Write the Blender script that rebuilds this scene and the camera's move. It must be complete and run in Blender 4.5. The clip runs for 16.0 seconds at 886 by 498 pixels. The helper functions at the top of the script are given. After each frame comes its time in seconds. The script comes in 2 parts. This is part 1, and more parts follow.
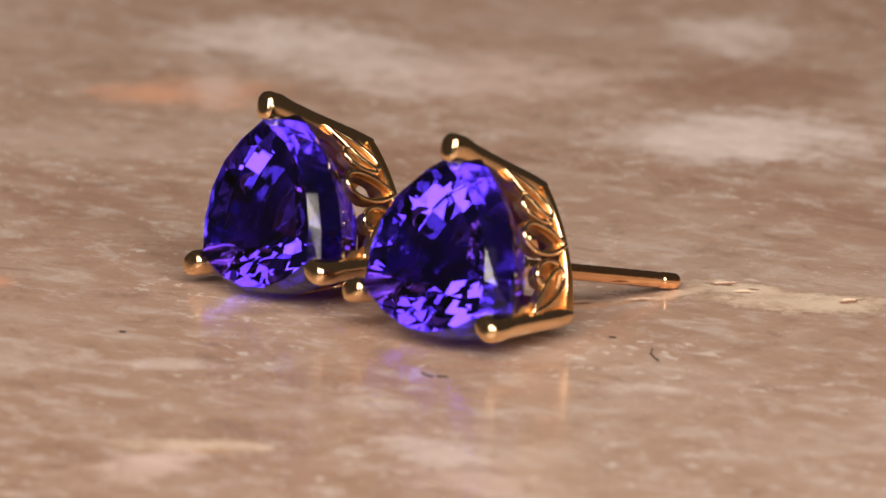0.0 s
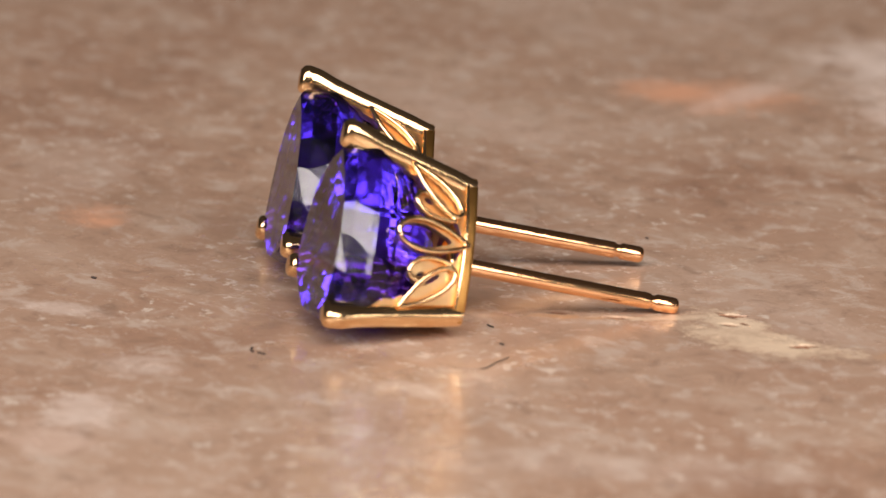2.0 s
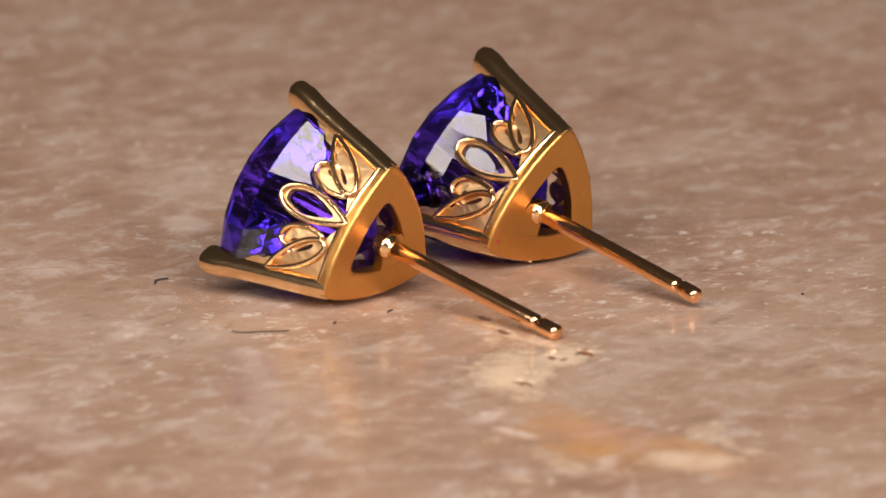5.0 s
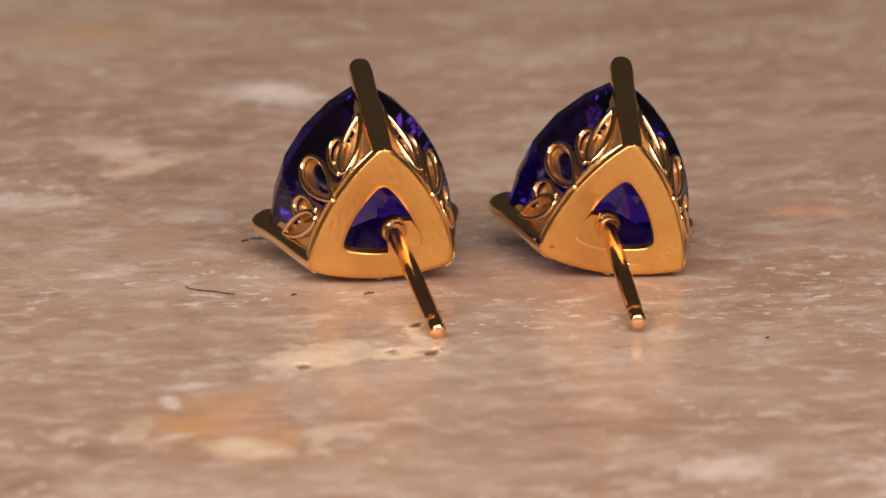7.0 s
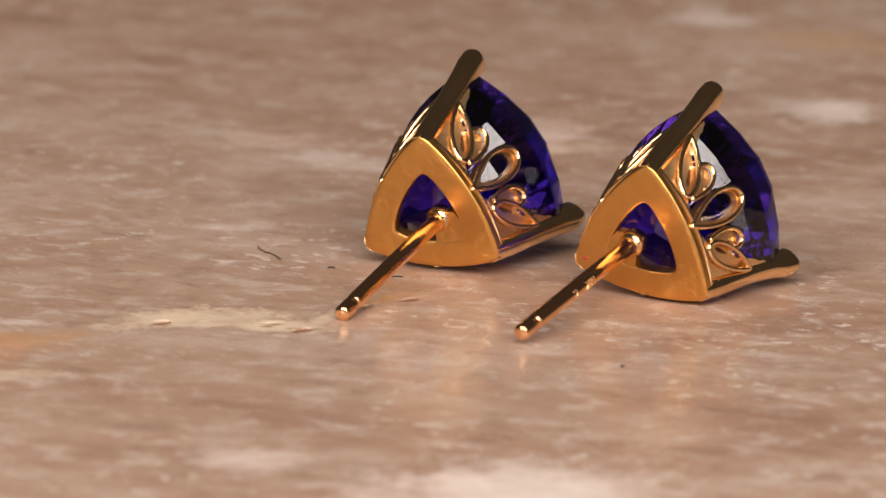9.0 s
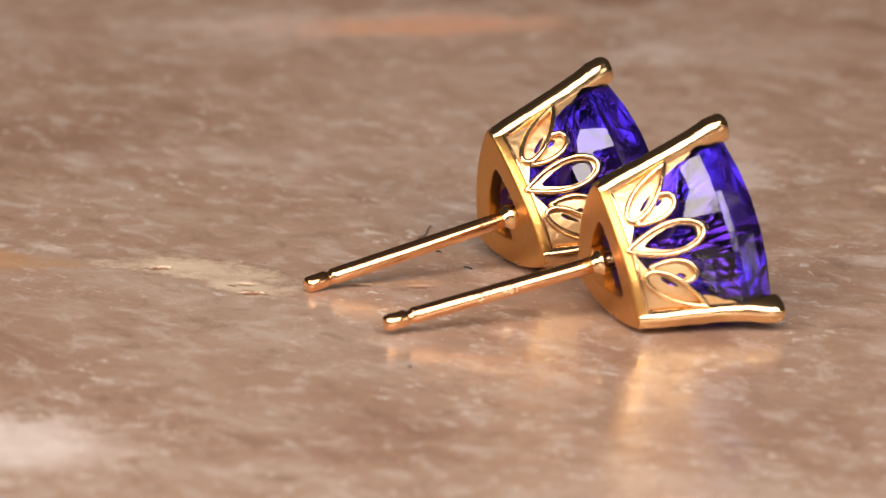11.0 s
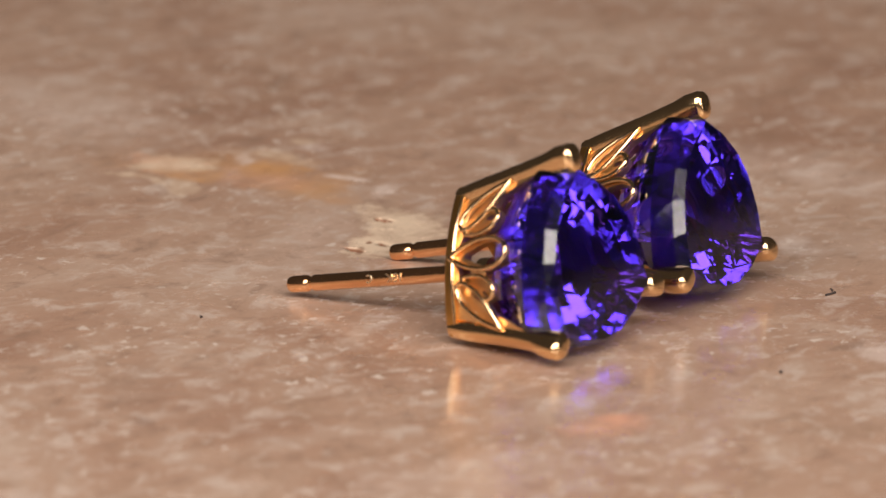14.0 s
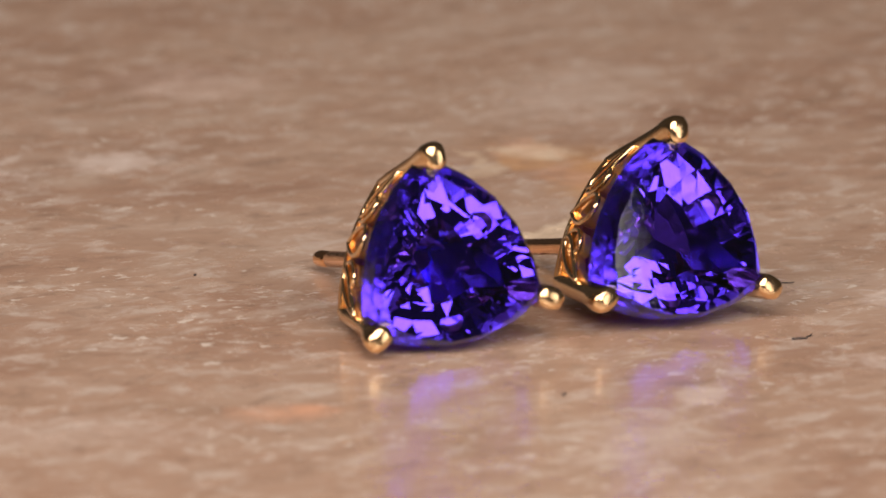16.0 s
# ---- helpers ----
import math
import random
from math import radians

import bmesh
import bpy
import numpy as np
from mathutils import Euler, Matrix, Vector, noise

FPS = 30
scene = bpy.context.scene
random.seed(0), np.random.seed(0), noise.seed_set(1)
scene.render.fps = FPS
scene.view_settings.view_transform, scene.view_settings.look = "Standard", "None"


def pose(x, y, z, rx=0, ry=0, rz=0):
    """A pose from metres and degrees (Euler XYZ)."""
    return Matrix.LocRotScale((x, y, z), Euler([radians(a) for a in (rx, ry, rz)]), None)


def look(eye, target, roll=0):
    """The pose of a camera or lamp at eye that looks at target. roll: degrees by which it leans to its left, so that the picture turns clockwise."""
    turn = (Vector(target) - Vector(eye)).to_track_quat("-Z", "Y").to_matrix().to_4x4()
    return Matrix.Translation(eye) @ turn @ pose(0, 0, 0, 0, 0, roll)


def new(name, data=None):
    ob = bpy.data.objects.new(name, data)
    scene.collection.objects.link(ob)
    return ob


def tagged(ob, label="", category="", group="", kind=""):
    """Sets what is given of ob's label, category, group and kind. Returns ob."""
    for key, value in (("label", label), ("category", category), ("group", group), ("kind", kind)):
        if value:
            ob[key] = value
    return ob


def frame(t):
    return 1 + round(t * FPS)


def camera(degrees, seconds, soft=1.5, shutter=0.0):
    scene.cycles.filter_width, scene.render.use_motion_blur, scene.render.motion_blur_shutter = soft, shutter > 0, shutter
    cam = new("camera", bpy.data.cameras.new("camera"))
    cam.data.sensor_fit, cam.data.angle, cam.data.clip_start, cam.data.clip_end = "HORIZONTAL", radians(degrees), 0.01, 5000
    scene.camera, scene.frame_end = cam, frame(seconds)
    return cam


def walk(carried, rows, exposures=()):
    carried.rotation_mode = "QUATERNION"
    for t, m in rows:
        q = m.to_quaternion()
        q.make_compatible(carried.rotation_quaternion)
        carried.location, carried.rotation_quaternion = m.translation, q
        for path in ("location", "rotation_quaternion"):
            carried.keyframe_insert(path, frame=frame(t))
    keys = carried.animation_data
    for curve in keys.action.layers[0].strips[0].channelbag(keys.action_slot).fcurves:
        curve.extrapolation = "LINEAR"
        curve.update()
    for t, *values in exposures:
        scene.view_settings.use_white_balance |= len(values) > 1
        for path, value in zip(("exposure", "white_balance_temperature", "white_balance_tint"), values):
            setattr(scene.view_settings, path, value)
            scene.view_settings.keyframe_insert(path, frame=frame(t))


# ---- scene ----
MM = 0.001

# ---- camera: a long close-up lens that stands still ----
cam = camera(4.987, 16.0)
PITCH, ROLL = radians(13.135), radians(-0.949)
RIGHT0, UP0 = Vector((1, 0, 0)), Vector((0, math.sin(PITCH), math.cos(PITCH)))
CAM_X = RIGHT0 * math.cos(ROLL) - UP0 * math.sin(ROLL)
CAM_Y = RIGHT0 * math.sin(ROLL) + UP0 * math.cos(ROLL)
CAM_Z = CAM_X.cross(CAM_Y)
EYE = Vector((-2.334, -437.789, 104.136)) * MM
CAM_POSE = Matrix.Translation(EYE) @ Matrix((CAM_X, CAM_Y, CAM_Z)).transposed().to_4x4()
walk(cam, [(0.0, CAM_POSE), (16.0, CAM_POSE)])
cam.data.dof.use_dof = True
cam.data.dof.focus_distance = 0.452
cam.data.dof.aperture_fstop = 90

# the turning stone: seconds and degrees about the upright axis at the origin
TURN = [(0, 142.15), (0.5, 134.48), (1, 126.05), (1.5, 117.33), (2, 108.92), (2.5, 100.02), (3, 91.08), (3.5, 82.50), (4, 73.38), (4.5, 64.24), (5, 55.10), (5.5, 46.08), (6, 36.93), (6.5, 27.80), (7, 18.90), (7.5, 10.17), (8, 0.93), (8.5, -8.56), (9, -17.54), (9.5, -27.20), (10, -36.90), (10.5, -46.60), (11, -56.40), (11.5, -66.07), (12, -74.82), (12.5, -83.78), (13, -92.67), (13.5, -101.58), (14, -110.55), (14.5, -119.13), (15, -127.65), (15.5, -136.12), (16, -144.29)]


def turned(local):
    """Rows for a thing that rides on the turning stone at the pose local."""
    return [(t, pose(0, 0, 0, 0, 0, a) @ local) for t, a in TURN]


# ---- light: a dim studio with soft boxes over the stone ----
world = bpy.data.worlds.new("studio")
scene.world = world
world.use_nodes = True
world.node_tree.nodes["Background"].inputs["Color"].default_value = (1.0, 0.80, 0.68, 1)
world.node_tree.nodes["Background"].inputs["Strength"].default_value = 0.04


def soft_box(name, eye, target, w, h, power, color):
    data = bpy.data.lights.new(name, "AREA")
    data.shape, data.size, data.size_y, data.energy, data.color = "RECTANGLE", w, h, power, color
    ob = new(name, data)
    ob.matrix_world = look(eye, target)
    return tagged(ob, kind="structure")


WARM = (1.0, 0.88, 0.80)
soft_box("soft_box_light", (0.0, -0.40, 0.34), (0, -0.03, 0), 0.22, 0.30, 1.85, WARM)
soft_box("soft_box_light", (-0.25, -0.38, 0.26), (0, -0.04, 0), 0.20, 0.31, 1.64, WARM)
soft_box("soft_box_light", (0.21, -0.40, 0.26), (0, -0.04, 0), 0.20, 0.31, 1.64, WARM)
soft_box("soft_box_light", (0.447, -0.330, 0.09), (0, 0, 0), 0.08, 0.12, 0.09, WARM)

# ---- materials ----


def material(name):
    m = bpy.data.materials.new(name)
    m.use_nodes = True
    return m, m.node_tree.nodes, m.node_tree.links, m.node_tree.nodes["Principled BSDF"]


def gold(name, base, rough, grain, bump):
    m, n, l, b = material(name)
    b.inputs["Metallic"].default_value = 1.0
    tc = n.new("ShaderNodeTexCoord")
    fine = n.new("ShaderNodeTexNoise")
    fine.inputs["Scale"].default_value, fine.inputs["Detail"].default_value = grain, 5
    l.new(tc.outputs["Object"], fine.inputs["Vector"])
    wide = n.new("ShaderNodeTexNoise")
    wide.inputs["Scale"].default_value, wide.inputs["Detail"].default_value = 500, 3
    l.new(tc.outputs["Object"], wide.inputs["Vector"])
    ramp = n.new("ShaderNodeMapRange")
    ramp.inputs["To Min"].default_value, ramp.inputs["To Max"].default_value = rough * 0.6, rough * 1.5
    l.new(wide.outputs["Fac"], ramp.inputs["Value"])
    l.new(ramp.outputs["Result"], b.inputs["Roughness"])
    mix = n.new("ShaderNodeMix")
    mix.data_type = "RGBA"
    mix.inputs["A"].default_value = (*[c * 0.9 for c in base], 1)
    mix.inputs["B"].default_value = (*base, 1)
    l.new(fine.outputs["Fac"], mix.inputs["Factor"])
    l.new(mix.outputs["Result"], b.inputs["Base Color"])
    bp = n.new("ShaderNodeBump")
    bp.inputs["Strength"].default_value, bp.inputs["Distance"].default_value = bump, 0.00004
    waves = n.new("ShaderNodeMath")
    waves.operation = "MULTIPLY_ADD"
    l.new(wide.outputs["Fac"], waves.inputs[0])
    waves.inputs[1].default_value = 3.0
    l.new(fine.outputs["Fac"], waves.inputs[2])
    l.new(waves.outputs["Value"], bp.inputs["Height"])
    l.new(bp.outputs["Normal"], b.inputs["Normal"])
    return m


GOLD = gold("polished_yellow_gold", (0.98, 0.69, 0.38), 0.15, 1800, 0.3)
SATIN = gold("satin_yellow_gold", (0.74, 0.405, 0.12), 0.30, 2500, 0.6)
MATTE = gold("matte_recessed_gold", (0.95, 0.64, 0.33), 0.34, 2500, 0.8)
ROSE = gold("worn_gold_wire", (0.97, 0.57, 0.30), 0.15, 1500, 0.3)

PALE_GOLD = gold("scratched_gold_mark", (1.0, 0.8, 0.55), 0.35, 3000, 0.8)


def tanzanite(name, rough, tint):
    m, n, l, b = material(name)
    b.inputs["Base Color"].default_value = (*tint, 1)
    tc = n.new("ShaderNodeTexCoord")
    dust = n.new("ShaderNodeTexNoise")
    dust.inputs["Scale"].default_value, dust.inputs["Detail"].default_value = 1400, 4
    l.new(tc.outputs["Object"], dust.inputs["Vector"])
    film = n.new("ShaderNodeMapRange")
    film.inputs["To Min"].default_value, film.inputs["To Max"].default_value = rough * 0.5, rough * 1.5
    l.new(dust.outputs["Fac"], film.inputs["Value"])
    l.new(film.outputs["Result"], b.inputs["Roughness"])
    b.inputs["IOR"].default_value = 1.69
    b.inputs["Transmission Weight"].default_value = 1.0
    return m


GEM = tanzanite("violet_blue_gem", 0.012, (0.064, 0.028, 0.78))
# same gem, tint darkened to imitate light swallowed on long paths inside
DIMMED_GIRDLE = tanzanite("violet_blue_gem_girdle_dimmed", 0.15, (0.026, 0.008, 0.36))

# patches of the stone: x, y, half length, half width (mm), turn (degrees), colour, strength
CREAM, RUST, OCHRE, PALE, BROWN = (0.88, 0.70, 0.52), (0.24, 0.09, 0.04), (0.66, 0.36, 0.16), (0.74, 0.60, 0.52), (0.30, 0.19, 0.14)
WHITE, BLUSH, SALMON, RUSSET = (0.92, 0.79, 0.72), (0.82, 0.63, 0.54), (0.86, 0.46, 0.29), (0.34, 0.18, 0.12)
PATCHES = [
    (-11.6, -9.0, 4.0, 1.7, 40, CREAM, 1.0), (-7.5, -8.6, 3.4, 1.2, 10, CREAM, 0.95), (-16.0, -14.5, 3.0, 1.2, 45, OCHRE, 0.45),
    (-12.3, -10.4, 0.34, 0.14, 40, RUST, 0.9), (-5.9, -8.7, 0.8, 0.2, 15, RUST, 0.9), (-7.6, -8.9, 0.35, 0.14, 15, RUST, 0.8), (-19.5, -18.7, 0.7, 0.3, 20, RUST, 0.8),
    (-18.3, -17.6, 4.5, 1.8, 30, OCHRE, 0.35), (-19.6, -21.5, 3.5, 1.6, -10, OCHRE, 0.3),
    (10.0, 24.0, 6.0, 2.2, 30, PALE, 0.5), (30.0, 10.0, 7.0, 3.0, -30, PALE, 0.35),
    (-4.3, -1.9, 1.7, 0.5, 63, OCHRE, 0.7), (-5.2, -4.2, 1.4, 0.5, 63, CREAM, 0.8), (-5.6, -6.4, 1.6, 0.7, 70, CREAM, 0.8),
    (3.0, 19.0, 2.6, 1.1, 40, WHITE, 0.5),
    (-15.0, 9.0, 2.2, 1.0, 20, WHITE, 0.4),
    (27.5, -5.5, 1.2, 0.7, 30, BROWN, 0.6), (24.5, -5.0, 0.8, 0.4, 0, BROWN, 0.4), (-14.5, -21.0, 2.5, 0.8, 20, CREAM, 0.5),
    (-22.5, -19.0, 2.4, 0.9, 60, CREAM, 0.5), (-30.0, 5.0, 8.0, 3.0, 60, PALE, 0.4), (22.0, -8.0, 5.0, 1.5, 20, BROWN, 0.25), (-28.0, -32.0, 8.0, 4.0, 45, PALE, 0.4),
    # clouds, blushes and rusty veins farther out
    (11.0, -34.2, 6.3, 5.6, -142, WHITE, 1.0), (28.4, -35.5, 6.9, 5.9, -142, BLUSH, 0.85), (-52.0, 26.4, 10.2, 3.3, 66, BLUSH, 0.9), (37.4, -35.8, 4.5, 8.9, -117, WHITE, 0.8),
    (-50.4, 29.1, 7.0, 2.6, 66, SALMON, 1.0), (17.4, -44.7, 5.3, 5.2, -142, RUSSET, 0.55), (43.0, -35.6, 4.5, 4.1, -142, WHITE, 0.8),
    (11.2, -31.5, 4.4, 3.4, -1, WHITE, 0.9), (36.5, -24.6, 3.6, 3.6, -117, SALMON, 0.8), (25.4, -52.2, 3.1, 5.1, -142, WHITE, 0.7), (-10.6, -7.5, 4.0, 1.3, 20, CREAM, 0.6),
    (-19.7, -21.3, 4.9, 2.8, 119, OCHRE, 0.3), (-6.9, 29.4, 3.9, 1.1, -146, CREAM, 0.8), (-7.4, 30.2, 1.9, 0.35, -142, OCHRE, 0.8), (38.8, -21.8, 2.5, 2.2, -142, SALMON, 0.9),
    (-7.6, 33.1, 1.9, 3.6, -1, BLUSH, 0.9), (-17.7, -17.9, 2.9, 1.9, 84, SALMON, 0.35), (-13.1, -43.6, 4.1, 3.9, 144, BLUSH, 0.45), (4.0, 42.9, 1.8, 3.1, -1, WHITE, 0.9),
    (37.0, -25.6, 1.4, 4.2, -142, BLUSH, 0.8), (-0.8, 58.5, 4.3, 2.8, -1, OCHRE, 0.4), (-51.5, 41.7, 3.0, 2.4, 66, RUSSET, 0.9), (2.5, 43.1, 2.3, 2.2, -28, WHITE, 0.7),
    (-1.3, -31.2, 2.8, 2.2, -28, WHITE, 0.6), (-15.2, 23.6, 1.7, 3.6, -117, WHITE, 0.6), (-8.0, 61.5, 2.4, 2.0, -1, WHITE, 0.7), (-39.6, 36.1, 2.3, 3.3, 66, WHITE, 0.5),
    (-19.8, -18.8, 1.6, 2.0, -1, OCHRE, 0.8), (-18.9, -23.6, 1.5, 2.1, 144, SALMON, 0.7), (20.0, 12.5, 1.6, 2.0, -117, SALMON, 0.5), (18.6, 12.6, 1.1, 1.4, 84, SALMON, 0.8),
    (-18.4, -15.1, 1.2, 3.0, -91, OCHRE, 0.5), (-19.4, 26.2, 3.3, 1.8, -1, BLUSH, 0.5), (-18.5, -23.1, 2.0, 1.5, -1, CREAM, 0.8), (-7.9, 19.0, 2.1, 2.2, -142, WHITE, 0.4),
]

for i in range(12):
    # a mottled cream and ochre nest beside the long vein
    PATCHES.append((random.gauss(-18.5, 3.2), random.gauss(-19.0, 2.6), random.uniform(0.6, 1.9), random.uniform(0.3, 0.8), random.uniform(0, 90), (CREAM, OCHRE, WHITE)[i % 3], random.uniform(0.4, 0.75)))


def travertine():
    m, n, l, b = material("polished_pink_travertine")
    tc = n.new("ShaderNodeTexCoord")

    def noise_tex(scale, detail, rough=0.55, stretch=None, distortion=0.0):
        t = n.new("ShaderNodeTexNoise")
        t.inputs["Scale"].default_value, t.inputs["Detail"].default_value, t.inputs["Roughness"].default_value = scale, detail, rough
        t.inputs["Distortion"].default_value = distortion
        if stretch:
            mp = n.new("ShaderNodeMapping")
            mp.inputs["Scale"].default_value, mp.inputs["Rotation"].default_value = stretch, (0, 0, 0.45)
            l.new(tc.outputs["Object"], mp.inputs["Vector"])
            l.new(mp.outputs["Vector"], t.inputs["Vector"])
        else:
            l.new(tc.outputs["Object"], t.inputs["Vector"])
        return t

    def ramp(src, stops):
        r = n.new("ShaderNodeValToRGB")
        while len(r.color_ramp.elements) < len(stops):
            r.color_ramp.elements.new(0.5)
        for e, (p, c) in zip(r.color_ramp.elements, stops):
            e.position, e.color = p, (*c, 1)
        l.new(src, r.inputs["Fac"])
        return r.outputs["Color"]

    def span(src, lo, hi, a, z):
        r = n.new("ShaderNodeMapRange")
        for key, v in (("From Min", lo), ("From Max", hi), ("To Min", a), ("To Max", z)):
            r.inputs[key].default_value = v
        l.new(src, r.inputs["Value"])
        return r.outputs["Result"]

    def blend(fac, a, z, kind="MIX"):
        x = n.new("ShaderNodeMix")
        x.data_type, x.blend_type = "RGBA", kind
        if isinstance(fac, float):
            x.inputs["Factor"].default_value = fac
        else:
            l.new(fac, x.inputs["Factor"])
        for key, v in (("A", a), ("B", z)):
            if isinstance(v, tuple):
                x.inputs[key].default_value = (*v, 1)
            else:
                l.new(v, x.inputs[key])
        return x.outputs["Result"]

    cloud = noise_tex(38, 6, 0.6, (1.0, 1.7, 1.0), 0.8)
    color = ramp(cloud.outputs["Fac"], [(0.30, (0.38, 0.225, 0.155)), (0.44, (0.49, 0.318, 0.228)), (0.57, (0.535, 0.37, 0.275)), (0.70, (0.62, 0.46, 0.37))])
    mid = noise_tex(150, 8, 0.66, (1.0, 1.6, 1.0), 0.8)
    color = blend(span(mid.outputs["Fac"], 0.53, 0.68, 0.0, 0.6), color, (0.64, 0.505, 0.41))
    color = blend(span(mid.outputs["Fac"], 0.46, 0.32, 0.0, 0.5), color, (0.36, 0.235, 0.162))
    smoky = noise_tex(380, 8, 0.68, (1.0, 1.5, 1.0), 0.5)
    color = blend(span(smoky.outputs["Fac"], 0.52, 0.63, 0.0, 0.7), color, (0.68, 0.56, 0.48))
    color = blend(span(smoky.outputs["Fac"], 0.45, 0.33, 0.0, 0.6), color, (0.31, 0.205, 0.15))
    # crystalline flecks in loose swarms
    fleck = noise_tex(1000, 6, 0.68, (0.85, 1.2, 1.0), 0.25)
    zone = noise_tex(95, 3, 0.5)
    swarm = n.new("ShaderNodeMath")
    swarm.operation = "MULTIPLY"
    l.new(span(zone.outputs["Fac"], 0.45, 0.58, 0.1, 0.9), swarm.inputs[0])
    l.new(span(fleck.outputs["Fac"], 0.58, 0.63, 0.0, 1.0), swarm.inputs[1])
    color = blend(swarm.outputs["Value"], color, (0.82, 0.71, 0.62))
    color = blend(span(fleck.outputs["Fac"], 0.38, 0.30, 0.0, 0.3), color, (0.30, 0.195, 0.14))
    # patches with ragged edges
    rag = noise_tex(520, 9, 0.76)
    wob = n.new("ShaderNodeVectorMath")
    wob.operation = "SUBTRACT"
    l.new(rag.outputs["Color"], wob.inputs[0])
    wob.inputs[1].default_value = (0.5, 0.5, 0.5)
    pits = None
    crumble = span(smoky.outputs["Fac"], 0.38, 0.54, 0.6, 1.0)
    for x, y, hl, hw, a, c, k in PATCHES:
        mp = n.new("ShaderNodeMapping")
        mp.vector_type = "TEXTURE"
        mp.inputs["Rotation"].default_value = (0, 0, radians(a))
        mp.inputs["Scale"].default_value = (hl * MM, hw * MM, 1)
        mp.inputs["Location"].default_value = (x * MM, y * MM, 0)
        l.new(tc.outputs["Object"], mp.inputs["Vector"])
        mad = n.new("ShaderNodeVectorMath")
        mad.operation = "MULTIPLY_ADD"
        l.new(wob.outputs["Vector"], mad.inputs[0])
        mad.inputs[1].default_value = (3.3, 3.3, 0)
        l.new(mp.outputs["Vector"], mad.inputs[2])
        ln = n.new("ShaderNodeVectorMath")
        ln.operation = "LENGTH"
        l.new(mad.outputs["Vector"], ln.inputs[0])
        part_of = n.new("ShaderNodeMath")
        part_of.operation = "MULTIPLY"
        l.new(span(ln.outputs["Value"], 1.2, 0.5, 0.0, k), part_of.inputs[0])
        l.new(crumble, part_of.inputs[1])
        soft = part_of.outputs["Value"]
        color = blend(soft, color, c)
        if c == CREAM:
            edge = n.new("ShaderNodeMath")
            edge.operation = "MULTIPLY"
            l.new(span(ln.outputs["Value"], 1.22, 1.08, 0.0, 1.0), edge.inputs[0])
            l.new(span(ln.outputs["Value"], 0.98, 1.08, 0.0, 0.3), edge.inputs[1])
            color = blend(edge.outputs["Value"], color, BROWN)
        if c == RUST:
            deep = span(ln.outputs["Value"], 1.0, 0.5, 0.0, 1.0)
            if pits is None:
                pits = deep
            else:
                add = n.new("ShaderNodeMath")
                add.operation = "MAXIMUM"
                l.new(pits, add.inputs[0])
                l.new(deep, add.inputs[1])
                pits = add.outputs["Value"]
    # rusty floor of the open pits
    sep = n.new("ShaderNodeSeparateXYZ")
    l.new(tc.outputs["Object"], sep.inputs["Vector"])
    color = blend(span(sep.outputs["Z"], -0.00001, -0.00008, 0.0, 0.92), color, (0.17, 0.065, 0.03))
    l.new(color, b.inputs["Base Color"])
    gloss = noise_tex(700, 4, 0.6)
    rough = n.new("ShaderNodeMath")
    rough.operation = "MAXIMUM"
    l.new(span(gloss.outputs["Fac"], 0.38, 0.66, 0.13, 0.30), rough.inputs[0])
    l.new(span(sep.outputs["Z"], -0.00002, -0.0001, 0.0, 0.95), rough.inputs[1])
    l.new(rough.outputs["Value"], b.inputs["Roughness"])
    b.inputs["Specular IOR Level"].default_value = 0.34
    hgt = n.new("ShaderNodeMath")
    hgt.operation = "MULTIPLY_ADD"
    l.new(pits, hgt.inputs[0])
    hgt.inputs[1].default_value = -3.0
    l.new(fleck.outputs["Fac"], hgt.inputs[2])
    bp = n.new("ShaderNodeBump")
    bp.inputs["Strength"].default_value, bp.inputs["Distance"].default_value = 0.12, 0.00006
    l.new(hgt.outputs["Value"], bp.inputs["Height"])
    l.new(bp.outputs["Normal"], b.inputs["Normal"])
    return m


STONE = travertine()


def plain(name, c, rough):
    m, n, l, b = material(name)
    tx = n.new("ShaderNodeTexNoise")
    tx.inputs["Scale"].default_value = 60
    mix = n.new("ShaderNodeMix")
    mix.data_type = "RGBA"
    mix.inputs["A"].default_value, mix.inputs["B"].default_value = (*[v * 0.8 for v in c], 1), (*c, 1)
    l.new(tx.outputs["Fac"], mix.inputs["Factor"])
    l.new(mix.outputs["Result"], b.inputs["Base Color"])
    b.inputs["Roughness"].default_value = rough
    return m


RED = plain("red_polishing_paste", (0.45, 0.05, 0.03), 0.7)
LINT = plain("dark_lint", (0.06, 0.045, 0.04), 0.8)
TABLE = plain("dull_table_paint", (0.28, 0.22, 0.19), 0.6)

# ---- mesh helpers (millimetres) ----


def link(name, bm, mat, parent=None, label="", smooth=True):
    for v in bm.verts:
        v.co *= MM
    bmesh.ops.recalc_face_normals(bm, faces=bm.faces)
    me = bpy.data.meshes.new(name)
    for f in bm.faces:
        f.smooth = smooth
    for e in bm.edges:
        if len(e.link_faces) == 2 and e.calc_face_angle(0) > 0.62:
            e.smooth = False
    bm.to_mesh(me)
    bm.free()
    me.materials.append(mat)
    ob = new(name, me)
    ob.parent = parent
    if label:
        ob["label"] = label
    return ob


def part(name, bm, mat, parent, label="", smooth=True):
    """A piece of an earring, at the earrings' true size."""
    for v in bm.verts:
        v.co *= 1.03
        if v.co.z > 0:
            v.co.z *= 0.97
    return link(name, bm, mat, parent, label, smooth)


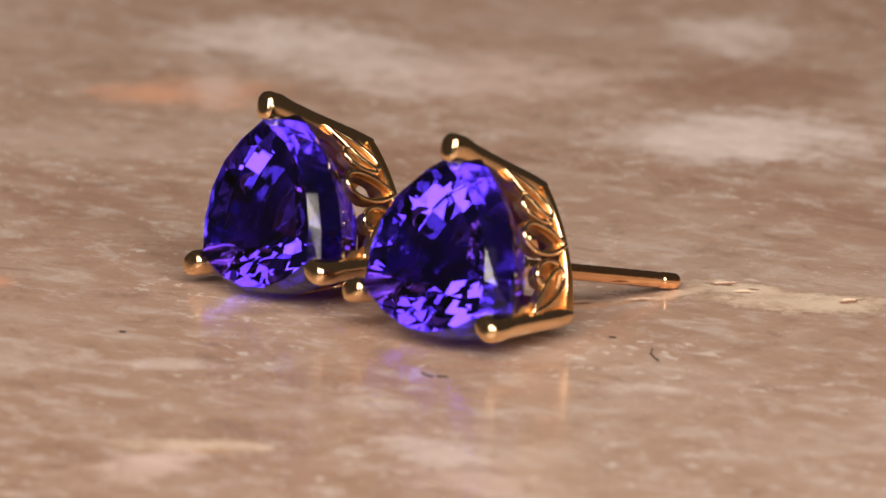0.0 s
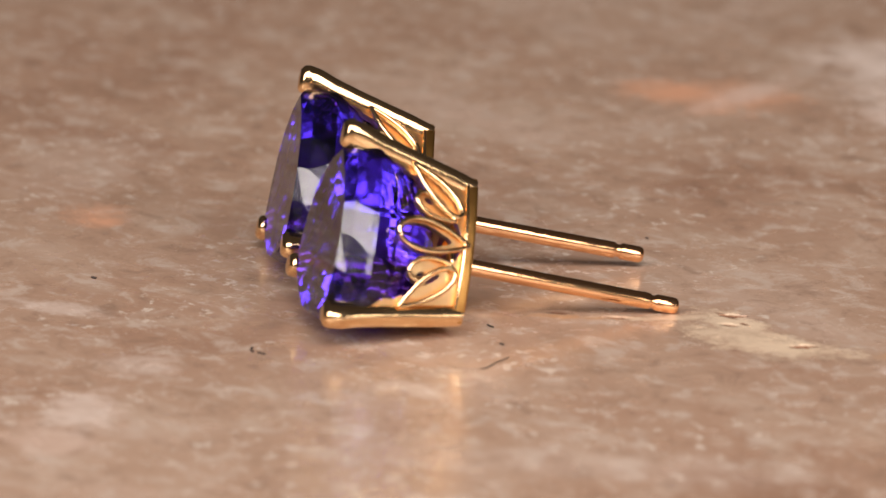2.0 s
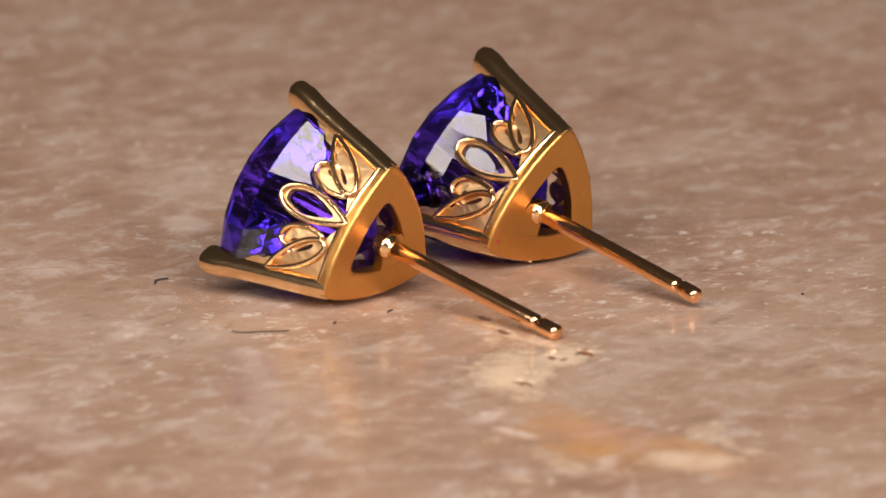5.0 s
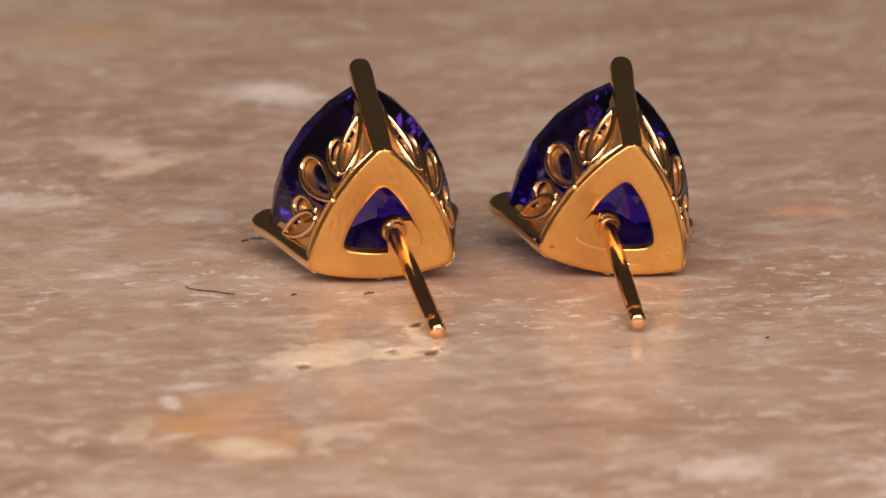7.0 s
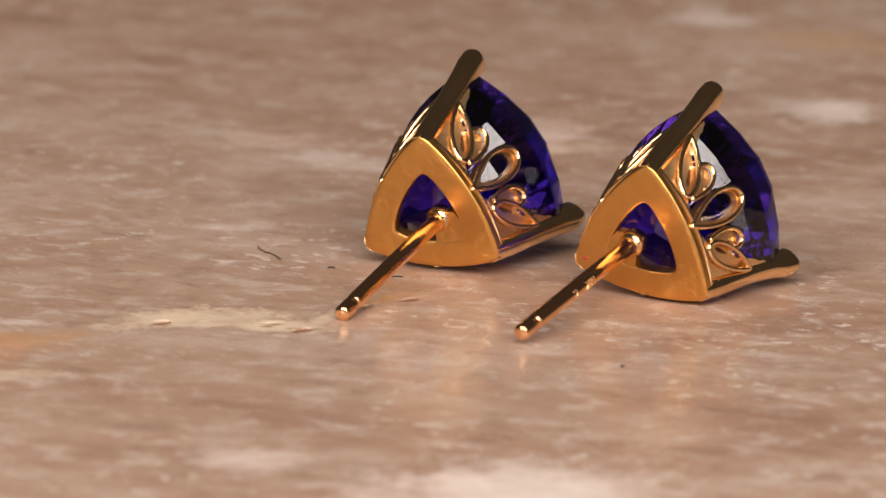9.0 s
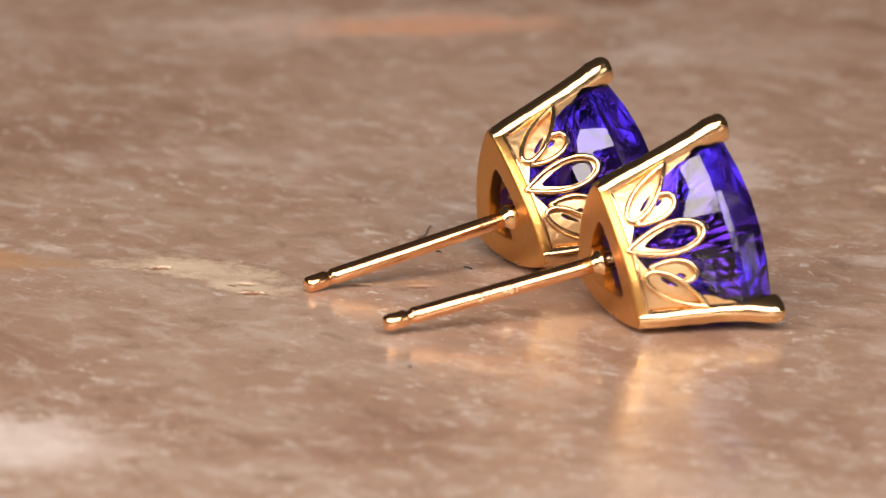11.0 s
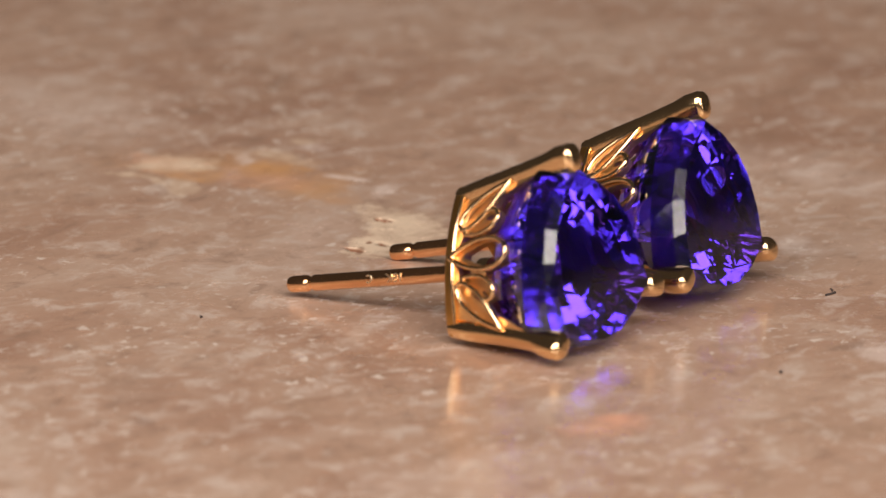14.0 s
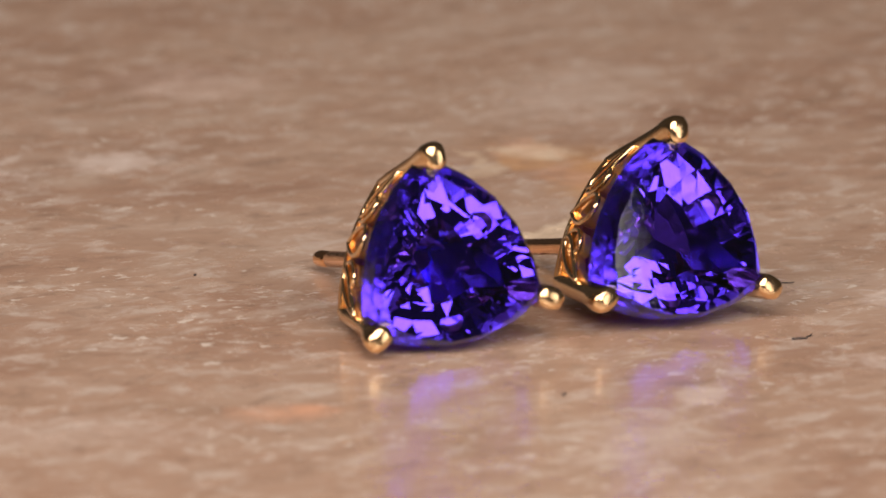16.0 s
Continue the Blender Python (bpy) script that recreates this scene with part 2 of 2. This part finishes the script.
def outline(rv, ap, per=12, keep=0.0):
    """A triangle with bowed sides: corners at radius rv, side middles at radius ap. keep rounds the corners."""
    pts = []
    for k in range(3):
        a0, a1 = radians(90 + 120 * k), radians(210 + 120 * k)
        p0, p1 = Vector((math.cos(a0), math.sin(a0))) * rv, Vector((math.cos(a1), math.sin(a1))) * rv
        out = (p0 + p1).normalized()
        for i in range(per):
            s = i / per
            pts.append(p0.lerp(p1, s) + out * (ap - rv / 2) * (1 - (2 * s - 1) ** 2))
    if keep:
        for _ in range(3):
            pts = [(pts[i - 1] + pts[(i + 1) % len(pts)]) * keep / 2 + pts[i] * (1 - keep) for i in range(len(pts))]
    return pts


def loft(bm, rings, closed_loop=True):
    """Skin a row of equal rings of points; with closed_loop the last joins the first, else both ends are capped."""
    rows = [[bm.verts.new(p) for p in r] for r in rings]
    k = len(rows[0])
    for i in range(len(rows) if closed_loop else len(rows) - 1):
        a, z = rows[i], rows[(i + 1) % len(rows)]
        for j in range(k):
            bm.faces.new((a[j], a[(j + 1) % k], z[(j + 1) % k], z[j]))
    if not closed_loop:
        bm.faces.new(rows[0])
        bm.faces.new(rows[-1])


def tube(bm, pts, radius, sides=8, loop=True):
    k = len(pts)
    rings = []
    for i, p in enumerate(pts):
        d = (pts[(i + 1) % k] - pts[i - 1]) if loop else (pts[min(i + 1, k - 1)] - pts[max(i - 1, 0)])
        d = d.normalized()
        a = d.cross(Vector((0.31, 0.17, 0.93))).normalized()
        b2 = d.cross(a)
        rings.append([p + (a * math.cos(2 * math.pi * j / sides) + b2 * math.sin(2 * math.pi * j / sides)) * radius for j in range(sides)])
    loft(bm, rings, loop)


# ---- the earrings: local x across, y up to the upper claw, z out to the front of the gem ----


def side_point(k, a, w, lift=0.0):
    """A point of side k of the tapering basket, a from its middle line, w from its back."""
    rv, ap = 3.58 + w * 0.24, 2.46 + w * 0.215
    a0, a1 = radians(90 + 120 * k), radians(210 + 120 * k)
    p0, p1 = Vector((math.cos(a0), math.sin(a0))) * rv, Vector((math.cos(a1), math.sin(a1))) * rv
    out = (p0 + p1).normalized()
    half = (p1 - p0).length / 2
    q = max(-1.0, min(1.0, a / half))
    p = (p0 + p1) / 2 + (p1 - p0) / 2 * q + out * ((ap - rv / 2) * (1 - q * q) + lift)
    return Vector((p.x, p.y, w))


def half_side(w):
    return (3.58 + w * 0.24) * 0.866


def petal(tip, end, half, steps=18):
    """Outline of a leaf: a sharp tip that swells into a round end."""
    tip, end = Vector(tip), Vector(end)
    d = end - tip
    n = Vector((-d.y, d.x)).normalized()
    rows = []
    for i in range(steps + 1):
        q = 0.5 - 0.5 * math.cos(math.pi * i / steps)
        f = math.sin(0.5 * math.pi * min(1.0, q / 0.64)) ** 0.9 if q < 0.64 else math.sqrt(max(0.0, 1 - ((q - 0.64) / 0.36) ** 2))
        rows.append((tip + d * q, n * half * f))
    return [c + o for c, o in rows] + [c - o for c, o in rows[-2:0:-1]]


def inside(poly, x, y):
    hit = False
    for i in range(len(poly)):
        x0, y0, x1, y1 = *poly[i - 1], *poly[i]
        if (y0 > y) != (y1 > y) and x < (x1 - x0) * (y - y0) / (y1 - y0) + x0:
            hit = not hit
    return hit


MIDDLE_LEAF = ((0.0, 0.22), (0.0, 3.62), 0.66)
SIDE_LEAF = ((3.15, 3.05), (1.22, 0.74), 0.45)
SMALL_LEAF = ((0.95, 1.0), (1.72, 2.85), 0.45)


def mirror(leaf, sign):
    (tx, ty), (ex, ey), half = leaf
    return (tx * sign, ty), (ex * sign, ey), half


def gallery(k, parent):
    """One pierced side of the basket with its five leaf-shaped wires."""
    mid, hole = petal(*MIDDLE_LEAF), petal((0, 0.95), (0, 3.44), 0.50)
    side, small = petal(*SIDE_LEAF), petal(*SMALL_LEAF)
    slit, gap = petal((2.2, 2.25), (1.42, 1.35), 0.09), petal((1.5, 1.95), (1.72, 2.5), 0.11)
    step = 0.09
    cells = set()
    for i in range(-46, 47):
        for j in range(int(5.4 / step)):
            a, w = abs(i * step), (j + 0.5) * step
            b = half_side(w) - a
            if b < 0.05:
                continue
            ragged = 0.16 * noise.noise(Vector((i * 0.31, j * 0.31, k * 7.0)))
            web = 1.22 - 0.06 * w if w < 3.1 else 1.04 - 0.30 * (w - 3.1) + ragged
            keep = w < 0.5 or b < web or w < 0.35 + 0.55 * a < 1.9 or inside(mid, a, w) or inside(side, a, w) or inside(small, a, w)
            if keep and not inside(hole, a, w) and not inside(slit, a, w) and not inside(gap, a, w):
                cells.add((i, j))
    # round off the stepped outline
    flat, rim = {}, {}
    for i, j in cells:
        for p, q, n2 in (((0, 0), (0, 1), (-1, 0)), ((1, 0), (1, 1), (1, 0)), ((0, 0), (1, 0), (0, -1)), ((0, 1), (1, 1), (0, 1))):
            if (i + n2[0], j + n2[1]) not in cells:
                a, z = (i + p[0], j + p[1]), (i + q[0], j + q[1])
                rim.setdefault(a, []).append(z)
                rim.setdefault(z, []).append(a)
        for p in ((0, 0), (1, 0), (0, 1), (1, 1)):
            flat[(i + p[0], j + p[1])] = Vector(((i + p[0] - 0.5) * step, (j + p[1]) * step))
    for _ in range(4):
        moved = {a: (flat[a] * 2 + flat[z[0]] + flat[z[1]]) / 4 for a, z in rim.items() if len(z) == 2}
        flat.update(moved)
    bm = bmesh.new()
    made = {}

    def vert(i, j, deep):
        key = (i, j, deep)
        if key not in made:
            a, w = flat[(i, j)]
            dish = inside(side, abs(a), w) or inside(small, abs(a), w)
            made[key] = bm.verts.new(side_point(k, a, w, -0.58 if deep else (-0.24 if dish else -0.13)))
        return made[key]

    for i, j in cells:
        bm.faces.new([vert(i, j, 0), vert(i + 1, j, 0), vert(i + 1, j + 1, 0), vert(i, j + 1, 0)])
        bm.faces.new([vert(i, j, 1), vert(i, j + 1, 1), vert(i + 1, j + 1, 1), vert(i + 1, j, 1)])
        for (di, dj), (p, q) in {(-1, 0): ((0, 0), (0, 1)), (1, 0): ((1, 1), (1, 0)), (0, -1): ((1, 0), (0, 0)), (0, 1): ((0, 1), (1, 1))}.items():
            if (i + di, j + dj) not in cells:
                bm.faces.new([vert(i + p[0], j + p[1], 0), vert(i + q[0], j + q[1], 0), vert(i + q[0], j + q[1], 1), vert(i + p[0], j + p[1], 1)])
    panel = part("gallery_panel", bm, MATTE, parent, "satin gold pierced side panel")
    # the small leaves run out under the side leaves
    arc = petal(*SMALL_LEAF, 30)
    free = [not inside(side, p.x, p.y) for p in arc]
    first = next(i for i in range(len(arc)) if free[i] and not free[i - 1])
    run = []
    while free[(first + len(run)) % len(arc)] and len(run) < len(arc):
        run.append(arc[(first + len(run)) % len(arc)])
    for sign in (1, -1):
        bm = bmesh.new()
        tube(bm, [side_point(k, p.x * sign, p.y, 0.0) for p in run], 0.115, 12, False)
        part("leaf_wire", bm, GOLD, panel)
    for leaf in (MIDDLE_LEAF, SIDE_LEAF, mirror(SIDE_LEAF, -1)):
        bm = bmesh.new()
        tube(bm, [side_point(k, p.x, p.y, 0.03) for p in petal(*leaf, 30)], 0.12, 12)
        part("leaf_wire", bm, GOLD, panel)
    bm = bmesh.new()
    tube(bm, [side_point(k, half_side(0.3) * (i / 14 - 1) * 0.97, 0.42, 0.0) for i in range(29)], 0.1, loop=False)
    part("rim_wire", bm, GOLD, panel)


def prong(k, parent, bend=0.0):
    """A claw: a rounded bar that leans out from the back ring, with its end laid over the gem."""
    a = radians(90 + 120 * k)
    rad, tan = Vector((math.cos(a), math.sin(a), 0)), Vector((-math.sin(a), math.cos(a), 0))
    path = [(3.16, 0.1), (3.44, 1.1), (3.75, 2.4), (4.06, 3.7), (4.36, 4.9), (4.55, 5.55), (4.60, 5.98), (4.60, 6.18), (4.58, 6.29), (4.56, 6.36), (4.55, 6.38)]
    width = [0.46, 0.47, 0.48, 0.49, 0.50, 0.51, 0.50, 0.48, 0.43, 0.34, 0.20]
    high = [0.50, 0.52, 0.54, 0.56, 0.59, 0.63, 0.64, 0.61, 0.54, 0.44, 0.28]
    path = [(r - bend * (0, 0.2, 0.7, 1, 0.8, 0.2, -0.3, -0.3, -0.3, -0.3, -0.3)[i], w) for i, (r, w) in enumerate(path)]
    last = len(path) - 1
    rings = []
    for i, (r, w) in enumerate(path):
        d = Vector((path[min(i + 1, last)][0] - path[max(i - 1, 0)][0], path[min(i + 1, last)][1] - path[max(i - 1, 0)][1])).normalized()
        if i > 5:
            d = Vector((0.0, 1.0))
        up = rad * d.y - Vector((0, 0, 1)) * d.x
        ring = []
        for j in range(20):
            t = 2 * math.pi * j / 20
            c, s = math.cos(t), math.sin(t)
            c, s = math.copysign(abs(c) ** 0.8, c), math.copysign(abs(s) ** 0.8, s)
            ring.append(rad * r + Vector((0, 0, w)) + tan * c * width[i] + up * s * high[i])
        rings.append(ring)
    bm = bmesh.new()
    loft(bm, rings, False)
    return part("prong", bm, GOLD, parent, "polished gold claw holding the gem")


def gem_mesh():
    """A bowed three-sided brilliant: table, crown, girdle, deep back with rows of facets."""
    pts = []
    crown = ((0.985, 0.985, 4.62, 9, 0), (0.985, 0.985, 4.90, 9, 0), (0.94, 0.972, 5.70, 5, 0), (0.83, 0.92, 6.18, 5, 0))
    back = ((0.86, 0.86, 3.72, 6, 1), (0.68, 0.68, 2.78, 5, 0), (0.48, 0.48, 1.98, 4, 1), (0.26, 0.26, 1.42, 3, 0))
    for corner, middle, w, per, shift in crown + back:
        ring = outline(4.72 * corner, 3.50 * middle, per * 2)
        pts += [(p.x, p.y, w) for i, p in enumerate(ring) if i % 2 == shift]
    pts.append((0, 0, 1.08))
    bm = bmesh.new()
    for p in pts:
        bm.verts.new(p)
    bmesh.ops.convex_hull(bm, input=bm.verts)
    loose = [v for v in bm.verts if not v.link_faces]
    bmesh.ops.delete(bm, geom=loose, context="VERTS")
    bmesh.ops.dissolve_limit(bm, angle_limit=radians(1.0), verts=bm.verts, edges=bm.edges)
    return bm


def stamp(post, px, py):
    """The fineness mark, cut lengthwise into the post, and a bar for the maker's mark beside it."""
    out, along = Vector((-0.95, 0.31, 0)).normalized(), Vector((0, 0, -1))
    up = out.cross(along)
    turn = Matrix((along, up, out)).transposed().to_4x4()
    cu = bpy.data.curves.new("mark", "FONT")
    cu.body, cu.size, cu.extrude, cu.align_x, cu.align_y = "18K", 0.52, 0.03, "CENTER", "CENTER"
    tmp = bpy.data.objects.new("mark", cu)
    me = bpy.data.meshes.new_from_object(tmp)
    bpy.data.objects.remove(tmp)
    bm = bmesh.new()
    bm.from_mesh(me)
    bmesh.ops.transform(bm, matrix=Matrix.Translation(Vector((px, py, -4.4)) + out * 0.352) @ turn, verts=bm.verts)
    part("hallmark", bm, PALE_GOLD, post, "stamped fineness mark", smooth=False)
    bm = bmesh.new()
    tube(bm, [Vector((px, py, -5.75)) + out * 0.35 + along * 0.16 * math.cos(t) + up * 0.16 * math.sin(t) for t in (0.9, 1.6, 2.3, 3.1, 3.9, 4.7, 5.3)], 0.04, 6, False)
    part("makers_mark", bm, PALE_GOLD, post, "stamped curved mark")


def earring(side, label):
    """side: -1 or 1, to which side of the open back the post stands."""
    top = new("stud_earring")
    # back ring: a plate with a rounded three-cornered hole
    outer, inner = outline(3.84, 2.5, 14, 0.16), outline(2.02, 1.28, 14, 0.4)
    z = lambda ring, w, s=1.0: [Vector((p.x * s, p.y * s, w)) for p in ring]
    bm = bmesh.new()
    loft(bm, [z(outer, -0.06, 0.90), z(outer, -0.06, 0.955), z(outer, -0.045, 0.975), z(outer, -0.01, 0.992), z(outer, 0.06), z(outer, 0.5, 1.01), z(inner, 0.5), z(inner, 0.06), z(inner, -0.02, 1.01), z(inner, -0.05, 1.04), z(inner, -0.06, 1.09), z(inner, -0.06, 1.2)])
    part("back_ring", bm, SATIN, top, "satin gold back plate with a three-cornered hole")
    # web that carries the post in one corner of the hole
    bm = bmesh.new()
    px, py = side * 0.5, -0.2
    web = [Vector((px - side * 0.2, py + 0.42)), Vector((side * 1.25, 0.2)), Vector((side * 1.95, -0.75)), Vector((side * 1.75, -1.25)), Vector((side * 0.7, -1.38)), Vector((px - side * 0.2, -1.4)), Vector((px - side * 0.25, py - 0.3))]
    loft(bm, [[Vector((p.x, p.y, w)) for p in web] for w in (-0.045, 0.44)], False)
    part("post_web", bm, SATIN, top)
    for k in range(3):
        gallery(k, top)
        prong(k, top, 0.16 if side > 0 and k == 1 else 0.03)
    gem = part("gemstone", gem_mesh(), GEM, top, "faceted violet-blue three-sided gem", smooth=False)
    # the steep band round the table: less finely polished, tinted darker for lost light
    gem.data.materials.append(DIMMED_GIRDLE)
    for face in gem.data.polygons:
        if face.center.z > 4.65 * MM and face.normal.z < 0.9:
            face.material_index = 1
    # post with its groove near the end
    prof = [(0.36, 0.3), (0.36, -8.72), (0.34, -8.78), (0.28, -8.86), (0.28, -8.98), (0.34, -9.06), (0.36, -9.12), (0.36, -9.86), (0.33, -9.98), (0.26, -10.05), (0.12, -10.08)]
    bm = bmesh.new()
    loft(bm, [[Vector((px + r * math.cos(j * math.pi / 12), py + r * math.sin(j * math.pi / 12), w)) for j in range(24)] for r, w in prof], False)
    post = part("post", bm, ROSE, top, "straight gold ear post with a groove near its end")
    bm = bmesh.new()
    prof = [(0.56, 0.4), (0.58, -0.04), (0.56, -0.14), (0.48, -0.24), (0.40, -0.32), (0.37, -0.5)]
    loft(bm, [[Vector((px + r * math.cos(j * math.pi / 12), py + r * math.sin(j * math.pi / 12), w)) for j in range(24)] for r, w in prof], False)
    part("post_collar", bm, GOLD, top)
    if side > 0:
        stamp(post, px, py)
        bm = bmesh.new()
        loft(bm, [[Vector((2.7 + r * math.cos(j * math.pi / 5), -1.5 + 0.8 * r * math.sin(j * math.pi / 5), w)) for j in range(10)] for r, w in ((0.13, -0.05), (0.12, -0.068), (0.05, -0.078))], False)
        part("polish_trace", bm, RED, top, "tiny red trace of polishing paste")
    return tagged(top, label, "earring", "pair of earrings"), post


def axes(u, v, w, at):
    m = Matrix((Vector(u), Vector(v), Vector(w))).transposed()
    q = m.to_quaternion().normalized()
    return Matrix.Translation(Vector(at) * MM) @ q.to_matrix().to_4x4()


# ---- the stone and what lies on it ----


# open pits of the stone: x, y, half length, half width, turn, depth
PITS = [(-12.1, -9.9, 0.42, 0.26, 63, 0.3), (-6.0, -9.0, 0.6, 0.2, 63, 0.28), (-5.0, -3.9, 0.5, 0.18, 63, 0.2), (-3.4, -1.8, 0.5, 0.18, 63, 0.2),
        (-7.6, -8.3, 0.35, 0.16, 50, 0.15)]


def stone_height(x, y):
    z = 0.0
    for px, py, hl, hw, a, deep in PITS:
        dx, dy = x - px, y - py
        if abs(dx) < 2.5 and abs(dy) < 2.5:
            c, s2 = math.cos(radians(a)), math.sin(radians(a))
            wob = 0.35 * noise.noise(Vector((x * 1.7, y * 1.7, 3.1)))
            d = math.hypot((dx * c + dy * s2) / hl, (-dx * s2 + dy * c) / hw) + wob
            z -= deep * max(0.0, min(1.0, (1.1 - d) / 0.28))
    return z


def slab_mesh():
    fine = [-24 + 0.2 * i for i in range(241)]
    marks = [-150, -149.6, -148.8, -120, -90, -60, -40, -30] + fine + [30, 40, 60, 90, 120, 148.8, 149.6, 150]
    marks_y = [m for m in marks if not 0.5 < m < 23.5]
    bm = bmesh.new()
    rows = []
    for y in marks_y:
        row = []
        for x in [m for m in marks if not 2.5 < m < 23.5]:
            e = max(abs(x), abs(y))
            drop = -1.0 if e >= 150 else (-0.35 if e > 149 else 0.0)
            row.append(bm.verts.new((x, y, stone_height(x, y) + drop)))
        rows.append(row)
    for a, z in zip(rows, rows[1:]):
        for k in range(len(a) - 1):
            bm.faces.new((a[k], a[k + 1], z[k + 1], z[k]))
    rim = [v for v in rows[0]] + [r[-1] for r in rows[1:]] + list(reversed(rows[-1][:-1])) + [r[0] for r in reversed(rows[1:-1])]
    low = [bm.verts.new((v.co.x, v.co.y, -15.0)) for v in rim]
    for k in range(len(rim)):
        q = (k + 1) % len(rim)
        bm.faces.new((rim[k], low[k], low[q], rim[q]))
    bm.faces.new(list(reversed(low)))
    return bm


slab = tagged(link("stone_slab", slab_mesh(), STONE), "polished pinkish brown travertine slab with cream veins", "stone slab")
bm = bmesh.new()
bmesh.ops.create_grid(bm, x_segments=4, y_segments=4, size=3000)
for v in bm.verts:
    v.co.z = -15.12
table = tagged(link("ground", bm, TABLE, smooth=False), "dull brown table surface under the slab", "table", kind="structure")

EAR_A, post_a = earring(-1, "gold stud earring with violet-blue trillion gem lying on stone")
EAR_B, post_b = earring(1, "gold stud earring with violet-blue trillion gem, leaning, stamped post")
POSE_A = axes((-0.991, 0.134, 0.004), (-0.024, -0.211, 0.977), (0.132, 0.968, 0.212), (-4.21, 3.27, 2.56)) @ pose(0, 0, 0, -0.3, 0.7, -1.8)
POSE_B = axes((-0.970, 0.179, 0.165), (0.124, -0.218, 0.968), (0.210, 0.959, 0.189), (6.32, 1.53, 2.55)) @ pose(0, 0, 0, -0.3, 0.7, -1.8)


def fibre(name, pts, r, label):
    bm = bmesh.new()
    tube(bm, [Vector(p) for p in pts], r, 6, False)
    return tagged(link(name, bm, LINT), label, "lint")


HAIR = fibre("hair_strand", [(-12.8, 5.05, 0.12), (-12.62, 4.8, 0.07), (-12.3, 4.5, 0.05), (-11.9, 4.22, 0.05), (-11.55, 3.9, 0.05), (-11.3, 3.5, 0.06), (-11.1, 3.2, 0.1)], 0.028, "short curved dark hair lying on the stone")
SPECK = "tiny dark speck of lint on the stone"
SPECKS = [fibre("lint_speck", [(x - dx, y - dy, 0.05), (x, y + 0.05, 0.06), (x + dx, y + dy, 0.05)], r, SPECK) for x, y, dx, dy, r in (
    (-6.7, 13.4, 0.35, -0.1, 0.05), (-7.4, 13.2, 0.2, 0.1, 0.035), (-8.5, 2.6, 0.15, 0.05, 0.035), (-5.2, 2.0, 0.25, 0.05, 0.035), (9.0, -10.4, 0.06, 0.02, 0.05), (8.0, 16.1, 0.12, 0.06, 0.05))]


def motions():
    here = pose(0, 0, -0.18 * MM)
    walk(slab, turned(here))
    walk(EAR_A, turned(POSE_A))
    walk(EAR_B, turned(POSE_B))
    walk(HAIR, turned(here))
    for speck in SPECKS:
        walk(speck, turned(here))


motions()
